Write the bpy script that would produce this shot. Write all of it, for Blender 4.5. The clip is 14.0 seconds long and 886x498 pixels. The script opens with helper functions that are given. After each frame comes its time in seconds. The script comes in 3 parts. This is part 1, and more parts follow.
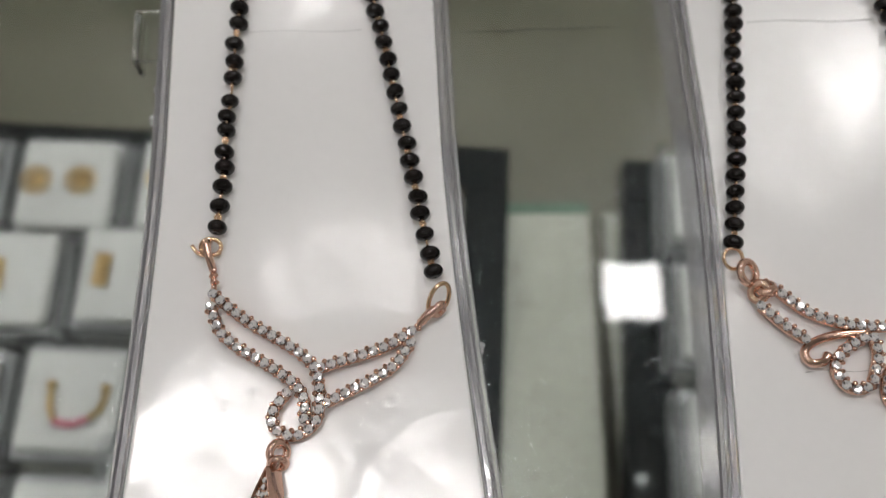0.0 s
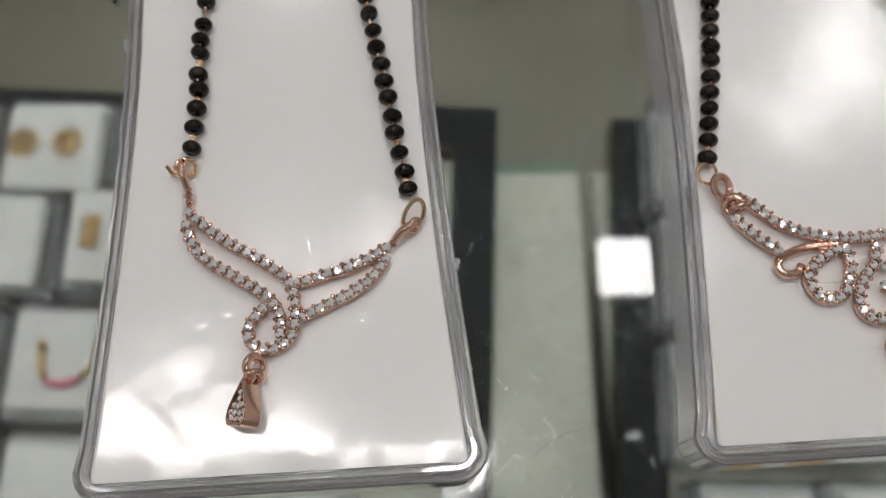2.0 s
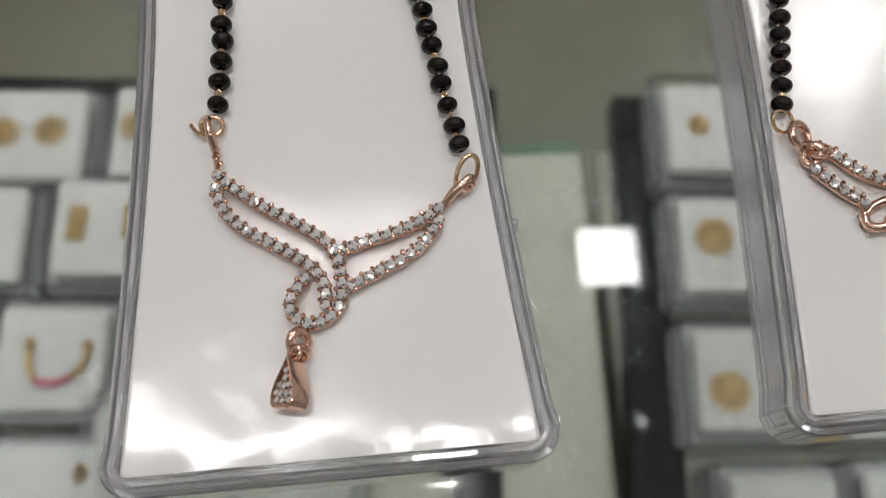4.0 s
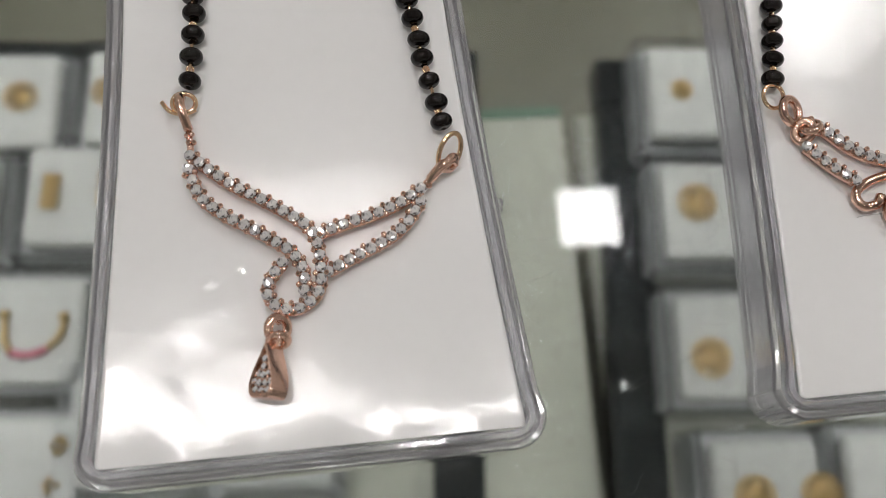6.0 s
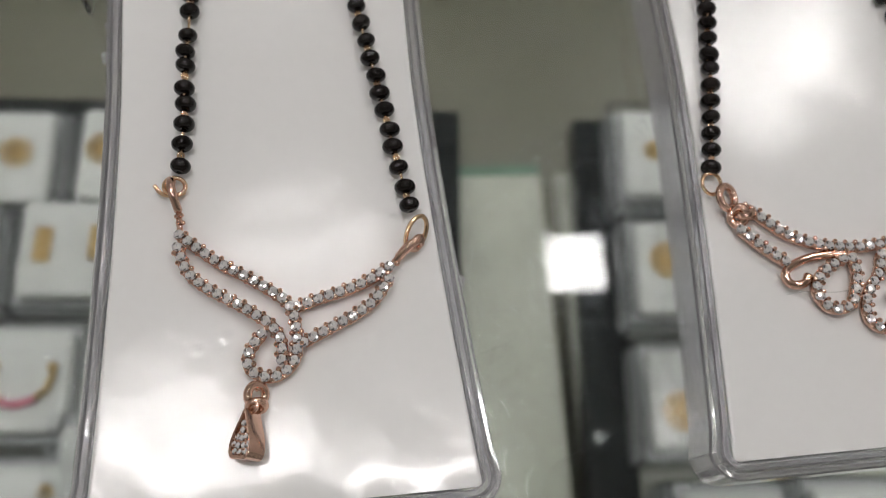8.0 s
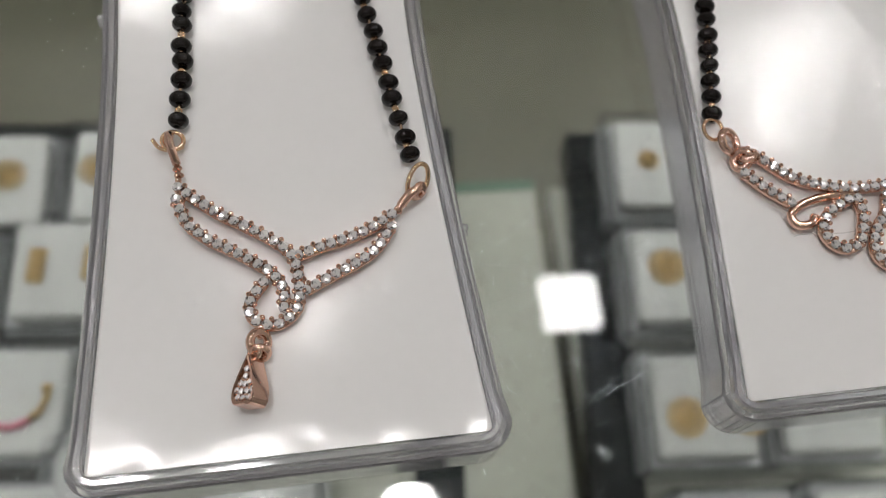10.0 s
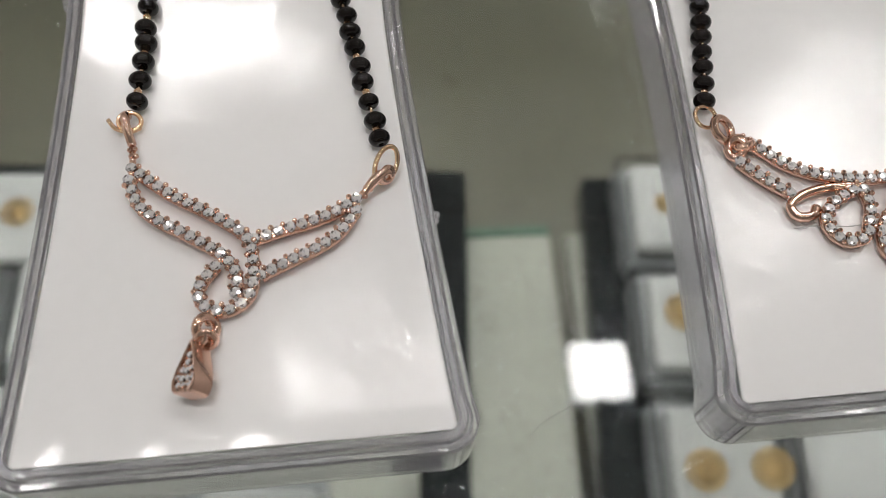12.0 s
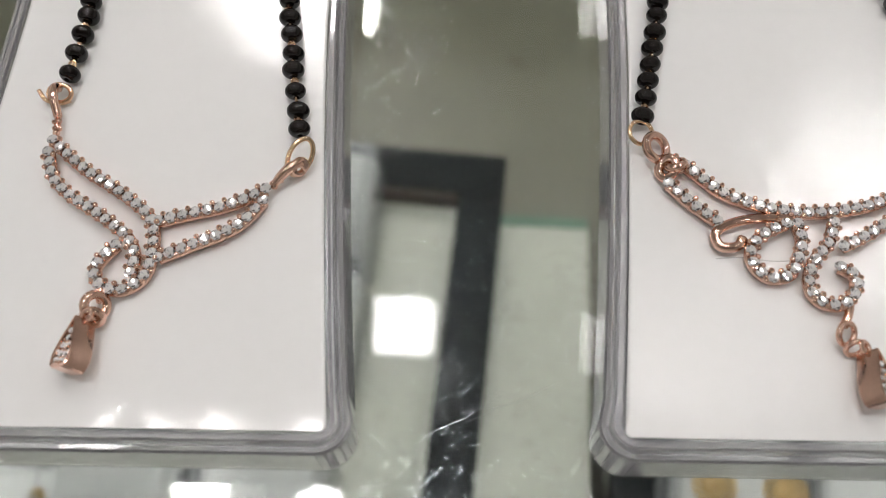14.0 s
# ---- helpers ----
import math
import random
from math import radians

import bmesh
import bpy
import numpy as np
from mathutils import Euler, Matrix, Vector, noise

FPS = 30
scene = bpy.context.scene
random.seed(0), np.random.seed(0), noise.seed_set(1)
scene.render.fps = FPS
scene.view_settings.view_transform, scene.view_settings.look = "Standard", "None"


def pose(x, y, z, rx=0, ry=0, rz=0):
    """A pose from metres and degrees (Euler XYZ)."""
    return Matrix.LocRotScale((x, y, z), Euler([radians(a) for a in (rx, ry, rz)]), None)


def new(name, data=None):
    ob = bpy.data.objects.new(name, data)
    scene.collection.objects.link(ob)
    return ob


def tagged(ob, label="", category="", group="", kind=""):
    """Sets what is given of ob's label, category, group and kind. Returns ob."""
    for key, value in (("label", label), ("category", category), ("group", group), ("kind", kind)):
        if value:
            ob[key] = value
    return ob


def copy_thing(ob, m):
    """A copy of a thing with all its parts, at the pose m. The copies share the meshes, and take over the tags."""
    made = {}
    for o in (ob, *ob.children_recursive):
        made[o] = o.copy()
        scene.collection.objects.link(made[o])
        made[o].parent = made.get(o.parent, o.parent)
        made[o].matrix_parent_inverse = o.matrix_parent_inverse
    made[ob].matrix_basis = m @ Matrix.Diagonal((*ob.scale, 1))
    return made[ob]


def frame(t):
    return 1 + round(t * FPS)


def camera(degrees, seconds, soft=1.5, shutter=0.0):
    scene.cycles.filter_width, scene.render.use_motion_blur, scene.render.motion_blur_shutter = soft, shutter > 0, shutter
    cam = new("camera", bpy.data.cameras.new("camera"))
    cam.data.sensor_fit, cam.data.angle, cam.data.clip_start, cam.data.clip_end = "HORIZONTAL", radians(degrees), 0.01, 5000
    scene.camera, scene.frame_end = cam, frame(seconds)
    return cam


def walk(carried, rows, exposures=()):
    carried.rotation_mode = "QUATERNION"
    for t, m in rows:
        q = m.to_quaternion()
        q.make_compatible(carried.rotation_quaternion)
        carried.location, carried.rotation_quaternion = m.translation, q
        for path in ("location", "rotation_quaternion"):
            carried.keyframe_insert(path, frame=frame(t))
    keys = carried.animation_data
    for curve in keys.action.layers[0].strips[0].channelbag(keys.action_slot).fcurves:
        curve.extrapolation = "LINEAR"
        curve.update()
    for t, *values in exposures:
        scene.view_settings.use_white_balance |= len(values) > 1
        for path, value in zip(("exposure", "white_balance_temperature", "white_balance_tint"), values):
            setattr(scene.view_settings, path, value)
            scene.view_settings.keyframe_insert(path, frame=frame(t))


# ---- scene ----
cam = camera(51.4, 14.0, soft=0.75)
cam.data.dof.use_dof = True
cam.data.dof.focus_distance = 0.160
cam.data.dof.aperture_fstop = 14.5
# seconds, x, y, z in metres, yaw, pitch, roll in degrees
ROWS = [
    (0, 0.02281, -0.00066, 0.19039, -3.99, -70.23, 3.53),
    (0.5, 0.02089, -0.01381, 0.19434, -0.79, -70.55, 1.27),
    (1, 0.02059, -0.01786, 0.18906, -1.35, -70.51, 1.89),
    (1.5, 0.02747, -0.01311, 0.18383, -3.53, -71.15, 2.84),
    (2, 0.02694, -0.01271, 0.18687, -4.77, -71.33, 3.59),
    (2.5, 0.02059, -0.01336, 0.18190, -5.61, -71.45, 4.28),
    (2.7, 0.01598, -0.01363, 0.17626, -7.60, -71.09, 6.10),
    (4.8, 0.01126, -0.01035, 0.16439, -12.00, -72.54, 8.71),
    (5, 0.01064, -0.00848, 0.16155, -14.47, -73.41, 11.15),
    (5.5, 0.01116, -0.00755, 0.15838, -14.82, -73.77, 11.42),
    (6, 0.01294, -0.00799, 0.16595, -15.06, -73.68, 11.70),
    (6.5, 0.01473, -0.00948, 0.17157, -14.23, -73.74, 10.90),
    (7, 0.01611, -0.00784, 0.17293, -14.52, -73.38, 11.35),
    (7.5, 0.01686, -0.00892, 0.18342, -14.59, -71.94, 11.62),
    (8, 0.01615, -0.00716, 0.18209, -15.42, -70.91, 12.50),
    (8.2, 0.01709, -0.00622, 0.18064, -14.81, -70.65, 11.85),
    (10.5, 0.01321, -0.02768, 0.16701, -14.21, -66.15, 9.70),
    (11, 0.01466, -0.03084, 0.15311, -11.71, -64.16, 7.61),
    (11.5, 0.02155, -0.03744, 0.16116, -9.66, -63.35, 6.08),
    (12, 0.02467, -0.03286, 0.15762, -8.71, -63.76, 5.51),
    (12.5, 0.02792, -0.02542, 0.15970, -6.47, -64.81, 3.94),
    (13, 0.03391, -0.02564, 0.15894, -3.76, -65.37, 2.15),
    (13.5, 0.05049, -0.03038, 0.15641, 1.72, -65.27, -0.14),
    (14, 0.05556, -0.02759, 0.15726, 4.17, -65.52, -1.02),
]
walk(cam, [(t, pose(x, y, z, 90 + pitch, 0, yaw) @ pose(0, 0, 0, 0, 0, roll)) for t, x, y, z, yaw, pitch, roll in ROWS], [(0, 0.10), (0.5, 0.20), (1, 0.22), (2, 0.10), (2.5, 0.16), (5.5, 0.17), (8, 0.07), (10.5, 0.13), (12, 0.28), (12.5, 0.14), (13, -0.03), (13.5, 0.24), (14, 0.45)])

# ---- light ----
LAMP, SPOT = 23.0, 80.0
world = bpy.data.worlds.new("world")
scene.world = world
world.use_nodes = True
world.node_tree.nodes["Background"].inputs[0].default_value = (0.8, 0.85, 0.9, 1)
world.node_tree.nodes["Background"].inputs[1].default_value = 0.05

# heights in metres: the counter's glass top, the cards, the shelf in the showcase
GLASS, H, SHELF, CEIL, FLOOR = 0.0065, 0.020, -0.310, 2.3, -0.95


# ---- materials ----
def material(name, colour, rough=0.5, metal=0.0, spec=0.5, trans=0.0, ior=1.45, coat=0.0, coat_rough=0.05, vary=0.0, scale=200.0, bump=0.0, bump_scale=800.0, fine=0.0, rough_vary=0.0, per=""):
    m = bpy.data.materials.new(name)
    m.use_nodes = True
    nt = m.node_tree
    b = nt.nodes["Principled BSDF"]
    b.inputs["Base Color"].default_value = (*colour, 1)
    b.inputs["Roughness"].default_value = rough
    b.inputs["Metallic"].default_value = metal
    b.inputs["Specular IOR Level"].default_value = spec
    b.inputs["Transmission Weight"].default_value = trans
    b.inputs["IOR"].default_value = ior
    b.inputs["Coat Weight"].default_value = coat
    b.inputs["Coat Roughness"].default_value = coat_rough
    co = nt.nodes.new("ShaderNodeTexCoord")

    def noise_node(s, detail=4.0):
        n = nt.nodes.new("ShaderNodeTexNoise")
        n.inputs["Scale"].default_value = s
        n.inputs["Detail"].default_value = detail
        nt.links.new(co.outputs["Object"], n.inputs["Vector"])
        return n

    if vary:
        n1, n2 = noise_node(scale), noise_node(scale * 7.3, 6)
        add = nt.nodes.new("ShaderNodeMath")
        add.operation = "ADD"
        nt.links.new(n1.outputs["Fac"], add.inputs[0])
        nt.links.new(n2.outputs["Fac"], add.inputs[1])
        ramp = nt.nodes.new("ShaderNodeMapRange")
        ramp.inputs["From Min"].default_value, ramp.inputs["From Max"].default_value = 0.6, 1.4
        ramp.inputs["To Min"].default_value, ramp.inputs["To Max"].default_value = 1 - vary, 1 + vary * 0.4
        nt.links.new(add.outputs[0], ramp.inputs["Value"])
        mul = nt.nodes.new("ShaderNodeVectorMath")
        mul.operation = "SCALE"
        mul.inputs[0].default_value = colour
        nt.links.new(ramp.outputs[0], mul.inputs["Scale"])
        last = mul.outputs[0]
        if per:
            info = nt.nodes.new("ShaderNodeObjectInfo")
            r2 = nt.nodes.new("ShaderNodeMapRange")
            r2.inputs["To Min"].default_value, r2.inputs["To Max"].default_value = (0.72, 1.03) if per == "wide" else (0.85, 1.05)
            nt.links.new(info.outputs["Random"], r2.inputs["Value"])
            m2 = nt.nodes.new("ShaderNodeVectorMath")
            m2.operation = "SCALE"
            nt.links.new(last, m2.inputs[0])
            nt.links.new(r2.outputs[0], m2.inputs["Scale"])
            last = m2.outputs[0]
        nt.links.new(last, b.inputs["Base Color"])
    if rough_vary:
        n3 = noise_node(scale * 2.1, 5)
        r3 = nt.nodes.new("ShaderNodeMapRange")
        r3.inputs["From Min"].default_value, r3.inputs["From Max"].default_value = 0.3, 0.7
        r3.inputs["To Min"].default_value, r3.inputs["To Max"].default_value = max(0.01, rough - rough_vary), rough + rough_vary
        nt.links.new(n3.outputs["Fac"], r3.inputs["Value"])
        nt.links.new(r3.outputs[0], b.inputs["Roughness"])
    if bump:
        n4 = noise_node(bump_scale, 3)
        bp = nt.nodes.new("ShaderNodeBump")
        bp.inputs["Strength"].default_value = 1.0
        bp.inputs["Distance"].default_value = bump
        nt.links.new(n4.outputs["Fac"], bp.inputs["Height"])
        if fine:
            n5 = noise_node(2600.0, 2)
            bp2 = nt.nodes.new("ShaderNodeBump")
            bp2.inputs["Distance"].default_value = fine
            nt.links.new(n5.outputs["Fac"], bp2.inputs["Height"])
            nt.links.new(bp.outputs[0], bp2.inputs["Normal"])
            bp = bp2
        nt.links.new(bp.outputs[0], b.inputs["Normal"])
        nt.links.new(bp.outputs[0], b.inputs["Coat Normal"])
    return m


def glow(name, colour, strength):
    m = bpy.data.materials.new(name)
    m.use_nodes = True
    nt = m.node_tree
    nt.nodes.remove(nt.nodes["Principled BSDF"])
    e = nt.nodes.new("ShaderNodeEmission")
    e.inputs[0].default_value, e.inputs[1].default_value = (*colour, 1), strength
    nt.links.new(e.outputs[0], nt.nodes["Material Output"].inputs[0])
    return m


def card_material(name, rough, layers):
    """White card under clear film: the film's relief bends the gloss alone. layers: stretch across and along the card per metre, height."""
    m = material(name, (0.80, 0.79, 0.78), 0.55, spec=0.0, coat=1.0, coat_rough=rough, vary=0.02, scale=60)
    nt = m.node_tree
    b = nt.nodes["Principled BSDF"]
    co = nt.nodes.new("ShaderNodeTexCoord")
    last = None
    for across, along, height in layers:
        mp = nt.nodes.new("ShaderNodeMapping")
        mp.inputs["Scale"].default_value = (across, along, across)
        n = nt.nodes.new("ShaderNodeTexNoise")
        n.inputs["Scale"].default_value, n.inputs["Detail"].default_value = 1.0, 2.0
        bp = nt.nodes.new("ShaderNodeBump")
        bp.inputs["Distance"].default_value = height
        nt.links.new(co.outputs["Object"], mp.inputs["Vector"])
        nt.links.new(mp.outputs[0], n.inputs["Vector"])
        nt.links.new(n.outputs["Fac"], bp.inputs["Height"])
        if last:
            nt.links.new(last, bp.inputs["Normal"])
        last = bp.outputs[0]
    nt.links.new(last, b.inputs["Coat Normal"])
    return m


ROSE = material("rose_gold", (0.86, 0.57, 0.45), 0.12, 1.0, vary=0.12, scale=300, rough_vary=0.07)
PALE_GOLD = material("pale_gold", (0.90, 0.64, 0.42), 0.13, 1.0, vary=0.12, scale=300, rough_vary=0.07)
GOLD = material("gold", (0.47, 0.34, 0.16), 0.33, 1.0, vary=0.25, scale=400, bump=0.0003, bump_scale=900)
ONYX = material("black_glass_bead", (0.005, 0.0035, 0.003), 0.06, 0.0, spec=0.4, vary=0.2, scale=500, rough_vary=0.04)
GEM = material("clear_stone", (0.97, 0.97, 0.98), 0.05, 0.5, ior=2.2)
# sparkle painted into the base colour: each facet dark to white at random
nt = GEM.node_tree
cut, painted_glint = nt.nodes.new("ShaderNodeNewGeometry"), nt.nodes.new("ShaderNodeValToRGB")
painted_glint.color_ramp.elements[0].color, painted_glint.color_ramp.elements[1].color = (0.16, 0.14, 0.14, 1), (1.0, 1.0, 1.0, 1)
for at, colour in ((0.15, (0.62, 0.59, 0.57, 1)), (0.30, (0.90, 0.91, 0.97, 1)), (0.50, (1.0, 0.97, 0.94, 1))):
    painted_glint.color_ramp.elements.new(at).color = colour
nt.links.new(cut.outputs["Random Per Island"], painted_glint.inputs["Fac"])
nt.links.new(painted_glint.outputs["Color"], nt.nodes["Principled BSDF"].inputs["Base Color"])
PINK = material("pink_enamel", (0.38, 0.13, 0.17), 0.25, coat=0.5, vary=0.15, scale=300)
CARD_A = card_material("laminated_card", 0.12, ((48, 34, 0.00034), (260, 170, 0.00009), (2400, 800, 0.000026)))
CARD_B = card_material("crinkled_film_card", 0.09, ((70, 60, 0.00024), (1400, 1250, 0.000066)))
SLIT = material("cut_edge", (0.60, 0.59, 0.58), 0.7, vary=0.2, scale=900)
ACRYLIC = material("clear_acrylic", (0.91, 0.90, 0.925), 0.04, 0.0, trans=0.91, ior=1.49, bump=0.00002, bump_scale=500)
CLEAR = material("clear_plastic", (0.95, 0.96, 0.96), 0.05, 0.0, trans=1.0, ior=1.3, bump=0.00005, bump_scale=200)
PANE = material("counter_glass", (0.95, 0.975, 0.96), 0.0, 0.0, trans=1.0, ior=1.5)
GREEN_EDGE = material("green_glass_edge", (0.10, 0.17, 0.13), 0.15, 0.0, vary=0.35, scale=120, bump=0.0008, bump_scale=120)
SCRATCH = material("scratch", (0.40, 0.42, 0.44), 0.10, 1.0, vary=0.3, scale=800)
BLACK = material("black_laminate", (0.010, 0.012, 0.013), 0.07, spec=0.35, vary=0.4, scale=40, rough_vary=0.03)
BROWN = material("raw_brown_board", (0.07, 0.045, 0.035), 0.7, vary=0.4, scale=90)
WHITE = material("worn_white_board", (0.30, 0.31, 0.265), 0.4, vary=0.14, scale=35, rough_vary=0.1, bump=0.0001, bump_scale=150)
OLIVE = material("olive_laminate", (0.098, 0.095, 0.067), 0.35, vary=0.16, scale=9, rough_vary=0.08, bump=0.0002, bump_scale=60)
FOAM = material("white_plush", (0.40, 0.41, 0.40), 0.9, vary=0.10, scale=90, bump=0.0006, bump_scale=900, per="yes")
GREY_LINER = material("grey_liner", (0.27, 0.28, 0.285), 0.8, vary=0.25, scale=60)
PAINT = material("white_paint", (0.78, 0.77, 0.75), 0.6, vary=0.06, scale=2)
CEILING = material("ceiling_paint", (0.45, 0.45, 0.44), 0.7, vary=0.08, scale=2)
TILE = material("floor_tile", (0.45, 0.43, 0.38), 0.3, vary=0.15, scale=3)
METAL = material("lamp_rim", (0.75, 0.75, 0.75), 0.3, 0.5, vary=0.05, scale=30)
DIRT = material("dark_mark", (0.03, 0.028, 0.025), 0.8, vary=0.3, scale=500)
PANEL_LIGHT = glow("panel_light", (1.0, 0.975, 0.965), LAMP)
SPOT_LIGHT = glow("spot_light", (1.0, 0.97, 0.955), SPOT)


# ---- mesh helpers ----
def finish(name, bm, mat, smooth=False):
    me = bpy.data.meshes.new(name)
    bmesh.ops.recalc_face_normals(bm, faces=bm.faces)
    bm.to_mesh(me)
    bm.free()
    me.materials.append(mat)
    if smooth:
        me.polygons.foreach_set("use_smooth", [True] * len(me.polygons))
    return me


def part(name, bm, mat, parent=None, label="", smooth=False, m=None):
    ob = new(name, bm if isinstance(bm, bpy.types.Mesh) else finish(name, bm, mat, smooth))
    if parent:
        ob.parent = parent
    if m is not None:
        ob.matrix_basis = m
    return tagged(ob, label)


def thing(name, m, label, category, group="", kind=""):
    ob = new(name)
    ob.empty_display_size = 0.01
    ob.matrix_basis = m
    return tagged(ob, label, category, group, kind)


def box(bm, x0, x1, y0, y1, z0, z1, bevel=0.0, seg=2, m=None):
    made = bmesh.ops.create_cube(bm, size=1, matrix=Matrix.Translation(((x0 + x1) / 2, (y0 + y1) / 2, (z0 + z1) / 2)) @ Matrix.Diagonal((x1 - x0, y1 - y0, z1 - z0, 1)))
    vs = made["verts"]
    if bevel:
        es = list({e for v in vs for e in v.link_edges})
        out = bmesh.ops.bevel(bm, geom=es, offset=bevel, segments=seg, affect="EDGES", profile=0.5)
        vs = [v for v in out["verts"]]
    if m is not None:
        bmesh.ops.transform(bm, matrix=m, verts=list({v for v in vs}))
    return vs


def smooth_path(pts, step):
    """Catmull-Rom through the points (any dimension), resampled at an even step."""
    p = [Vector(q) for q in pts]
    p = [2 * p[0] - p[1]] + p + [2 * p[-1] - p[-2]]
    dense = []
    for i in range(1, len(p) - 2):
        a, b, c, d = p[i - 1:i + 3]
        for k in range(24):
            u = k / 24
            dense.append(0.5 * ((2 * b) + (c - a) * u + (2 * a - 5 * b + 4 * c - d) * u * u + (3 * b - a - 3 * c + d) * u ** 3))
    dense.append(p[-2])
    length = [0.0]
    for a, b in zip(dense, dense[1:]):
        length.append(length[-1] + (b - a).length)
    n = max(2, round(length[-1] / step))
    out, j = [], 0
    for k in range(n + 1):
        s = length[-1] * k / n
        while j < len(length) - 2 and length[j + 1] < s:
            j += 1
        span = length[j + 1] - length[j] or 1
        out.append(dense[j].lerp(dense[j + 1], (s - length[j]) / span))
    return out


def sweep(bm, pts, profile, closed=False, taper=None):
    """Sweeps a closed profile of (side, up) along points; up stays near z."""
    rings, n = [], len(pts)
    for i, p in enumerate(pts):
        a, b = (pts[i - 1], pts[(i + 1) % n]) if closed else (pts[max(0, i - 1)], pts[min(n - 1, i + 1)])
        t = (b - a).normalized()
        up = Vector((0, 0, 1))
        if abs(t.z) > 0.95:
            up = Vector((0, 1, 0))
        side = t.cross(up).normalized()
        up = side.cross(t)
        k = taper(i / (n - 1)) if taper else 1
        rings.append([bm.verts.new(p + k * (side * u + up * v)) for u, v in profile])
    m = len(profile)
    for i in range(n if closed else n - 1):
        r0, r1 = rings[i], rings[(i + 1) % n]
        for j in range(m):
            bm.faces.new((r0[j], r0[(j + 1) % m], r1[(j + 1) % m], r1[j]))
    if not closed:
        bm.faces.new(rings[0])
        bm.faces.new(rings[-1])


def circle(r, n=10, squash=1.0):
    return [(r * math.cos(2 * math.pi * i / n), squash * r * math.sin(2 * math.pi * i / n)) for i in range(n)]


def ring(bm, centre, big, small, m=None, n=28, arc=1.0, stretch=1.0):
    """A wire ring, open when arc is below 1; m turns it from lying flat."""
    pts = []
    count = round(n * arc)
    for i in range(count if arc == 1 else count + 1):
        a = 2 * math.pi * i / n
        q = Vector((big * math.cos(a), big * stretch * math.sin(a), 0))
        pts.append(Vector(centre) + ((m.to_3x3() @ q) if m is not None else q))
    sweep(bm, pts, circle(small, 8), closed=arc == 1)


def ball(bm, centre, r, u=8, v=6, squash=1.0):
    bmesh.ops.create_uvsphere(bm, u_segments=u, v_segments=v, radius=r, matrix=Matrix.Translation(centre) @ Matrix.Diagonal((1, 1, squash, 1)))


# ---- room ----
def slab(name, x0, x1, y0, y1, z0, z1, mat):
    bm = bmesh.new()
    box(bm, x0, x1, y0, y1, z0, z1)
    return tagged(part(name, bm, mat), kind="structure")


slab("floor", -3, 3, -2.5, 4, FLOOR - 0.1, FLOOR, TILE)
slab("ceiling", -3, 3, -2.5, 4, CEIL + 0.02, CEIL + 0.12, CEILING)
slab("wall_west", -3.1, -3, -2.5, 4, FLOOR, CEIL + 0.02, PAINT)
slab("wall_east", 3, 3.1, -2.5, 4, FLOOR, CEIL + 0.02, PAINT)
slab("wall_south", -3.1, 3.1, -2.6, -2.5, FLOOR, CEIL + 0.02, PAINT)
slab("wall_north", -3.1, 3.1, 4, 4.1, FLOOR, CEIL + 0.02, PAINT)


def panel_lamp(light, label):
    lamp = thing("ceiling_lamp", pose(0, 0, CEIL), label, "ceiling lamp", "ceiling lamps")
    bm = bmesh.new()
    box(bm, -0.080, 0.080, -0.080, 0.080, 0.0, 0.008, 0.003)
    part("diffuser", bm, light, lamp, "glowing white square diffuser")
    bm = bmesh.new()
    for s in (-1, 1):
        box(bm, s * 0.088 - 0.008, s * 0.088 + 0.008, -0.096, 0.096, -0.004, 0.02, 0.002)
        box(bm, -0.080, 0.080, s * 0.088 - 0.008, s * 0.088 + 0.008, -0.004, 0.02, 0.002)
    part("frame", bm, METAL, lamp)
    return lamp


first_lamp = panel_lamp(PANEL_LIGHT, "square white recessed ceiling panel lamp, switched on")
spots = [(-0.12, 0.84), (0.62, 0.76), (-0.9, -0.8), (0.3, -0.8), (1.4, -0.8)]
first_lamp.matrix_basis = pose(*spots[0], CEIL)
for sx, sy in spots[1:]:
    copy_thing(first_lamp, pose(sx, sy, CEIL))

bright = panel_lamp(SPOT_LIGHT, "large square ceiling panel lamp, switched on and very bright")
bright.matrix_basis = pose(-0.39, 1.94, CEIL) @ Matrix.Diagonal((1.15, 1.15, 1, 1))
copy_thing(bright, pose(-0.72, 1.98, CEIL) @ Matrix.Diagonal((0.75, 0.75, 1, 1)))


def spot_lamp():
    lamp = thing("spot_lamp", pose(0, 0, CEIL), "round bright white ceiling lamp added out of view for glare, switched on", "ceiling lamp", "ceiling spots")
    bm = bmesh.new()
    sweep(bm, [Vector((0, 0, -0.001)), Vector((0.0001, 0, 0.008))], circle(0.07, 20))
    part("lens", bm, SPOT_LIGHT, lamp, "glowing round lens")
    bm = bmesh.new()
    ring(bm, (0, 0, 0.004), 0.078, 0.007)
    part("bezel", bm, METAL, lamp)
    return lamp


# round lamps added out of view, placed to throw sheen on the cards
first_spot = spot_lamp()
spots = [(-0.62, 0.37), (-0.30, 0.31), (0.12, 0.23), (1.36, 1.42), (-1.9, -0.2), (1.9, 0.6)]
first_spot.matrix_basis = pose(*spots[0], CEIL)
for sx, sy in spots[1:]:
    wide = 1.6 if sy > 1 else 1.0
    copy_thing(first_spot, pose(sx, sy, CEIL) @ Matrix.Diagonal((wide, wide, 1, 1)))

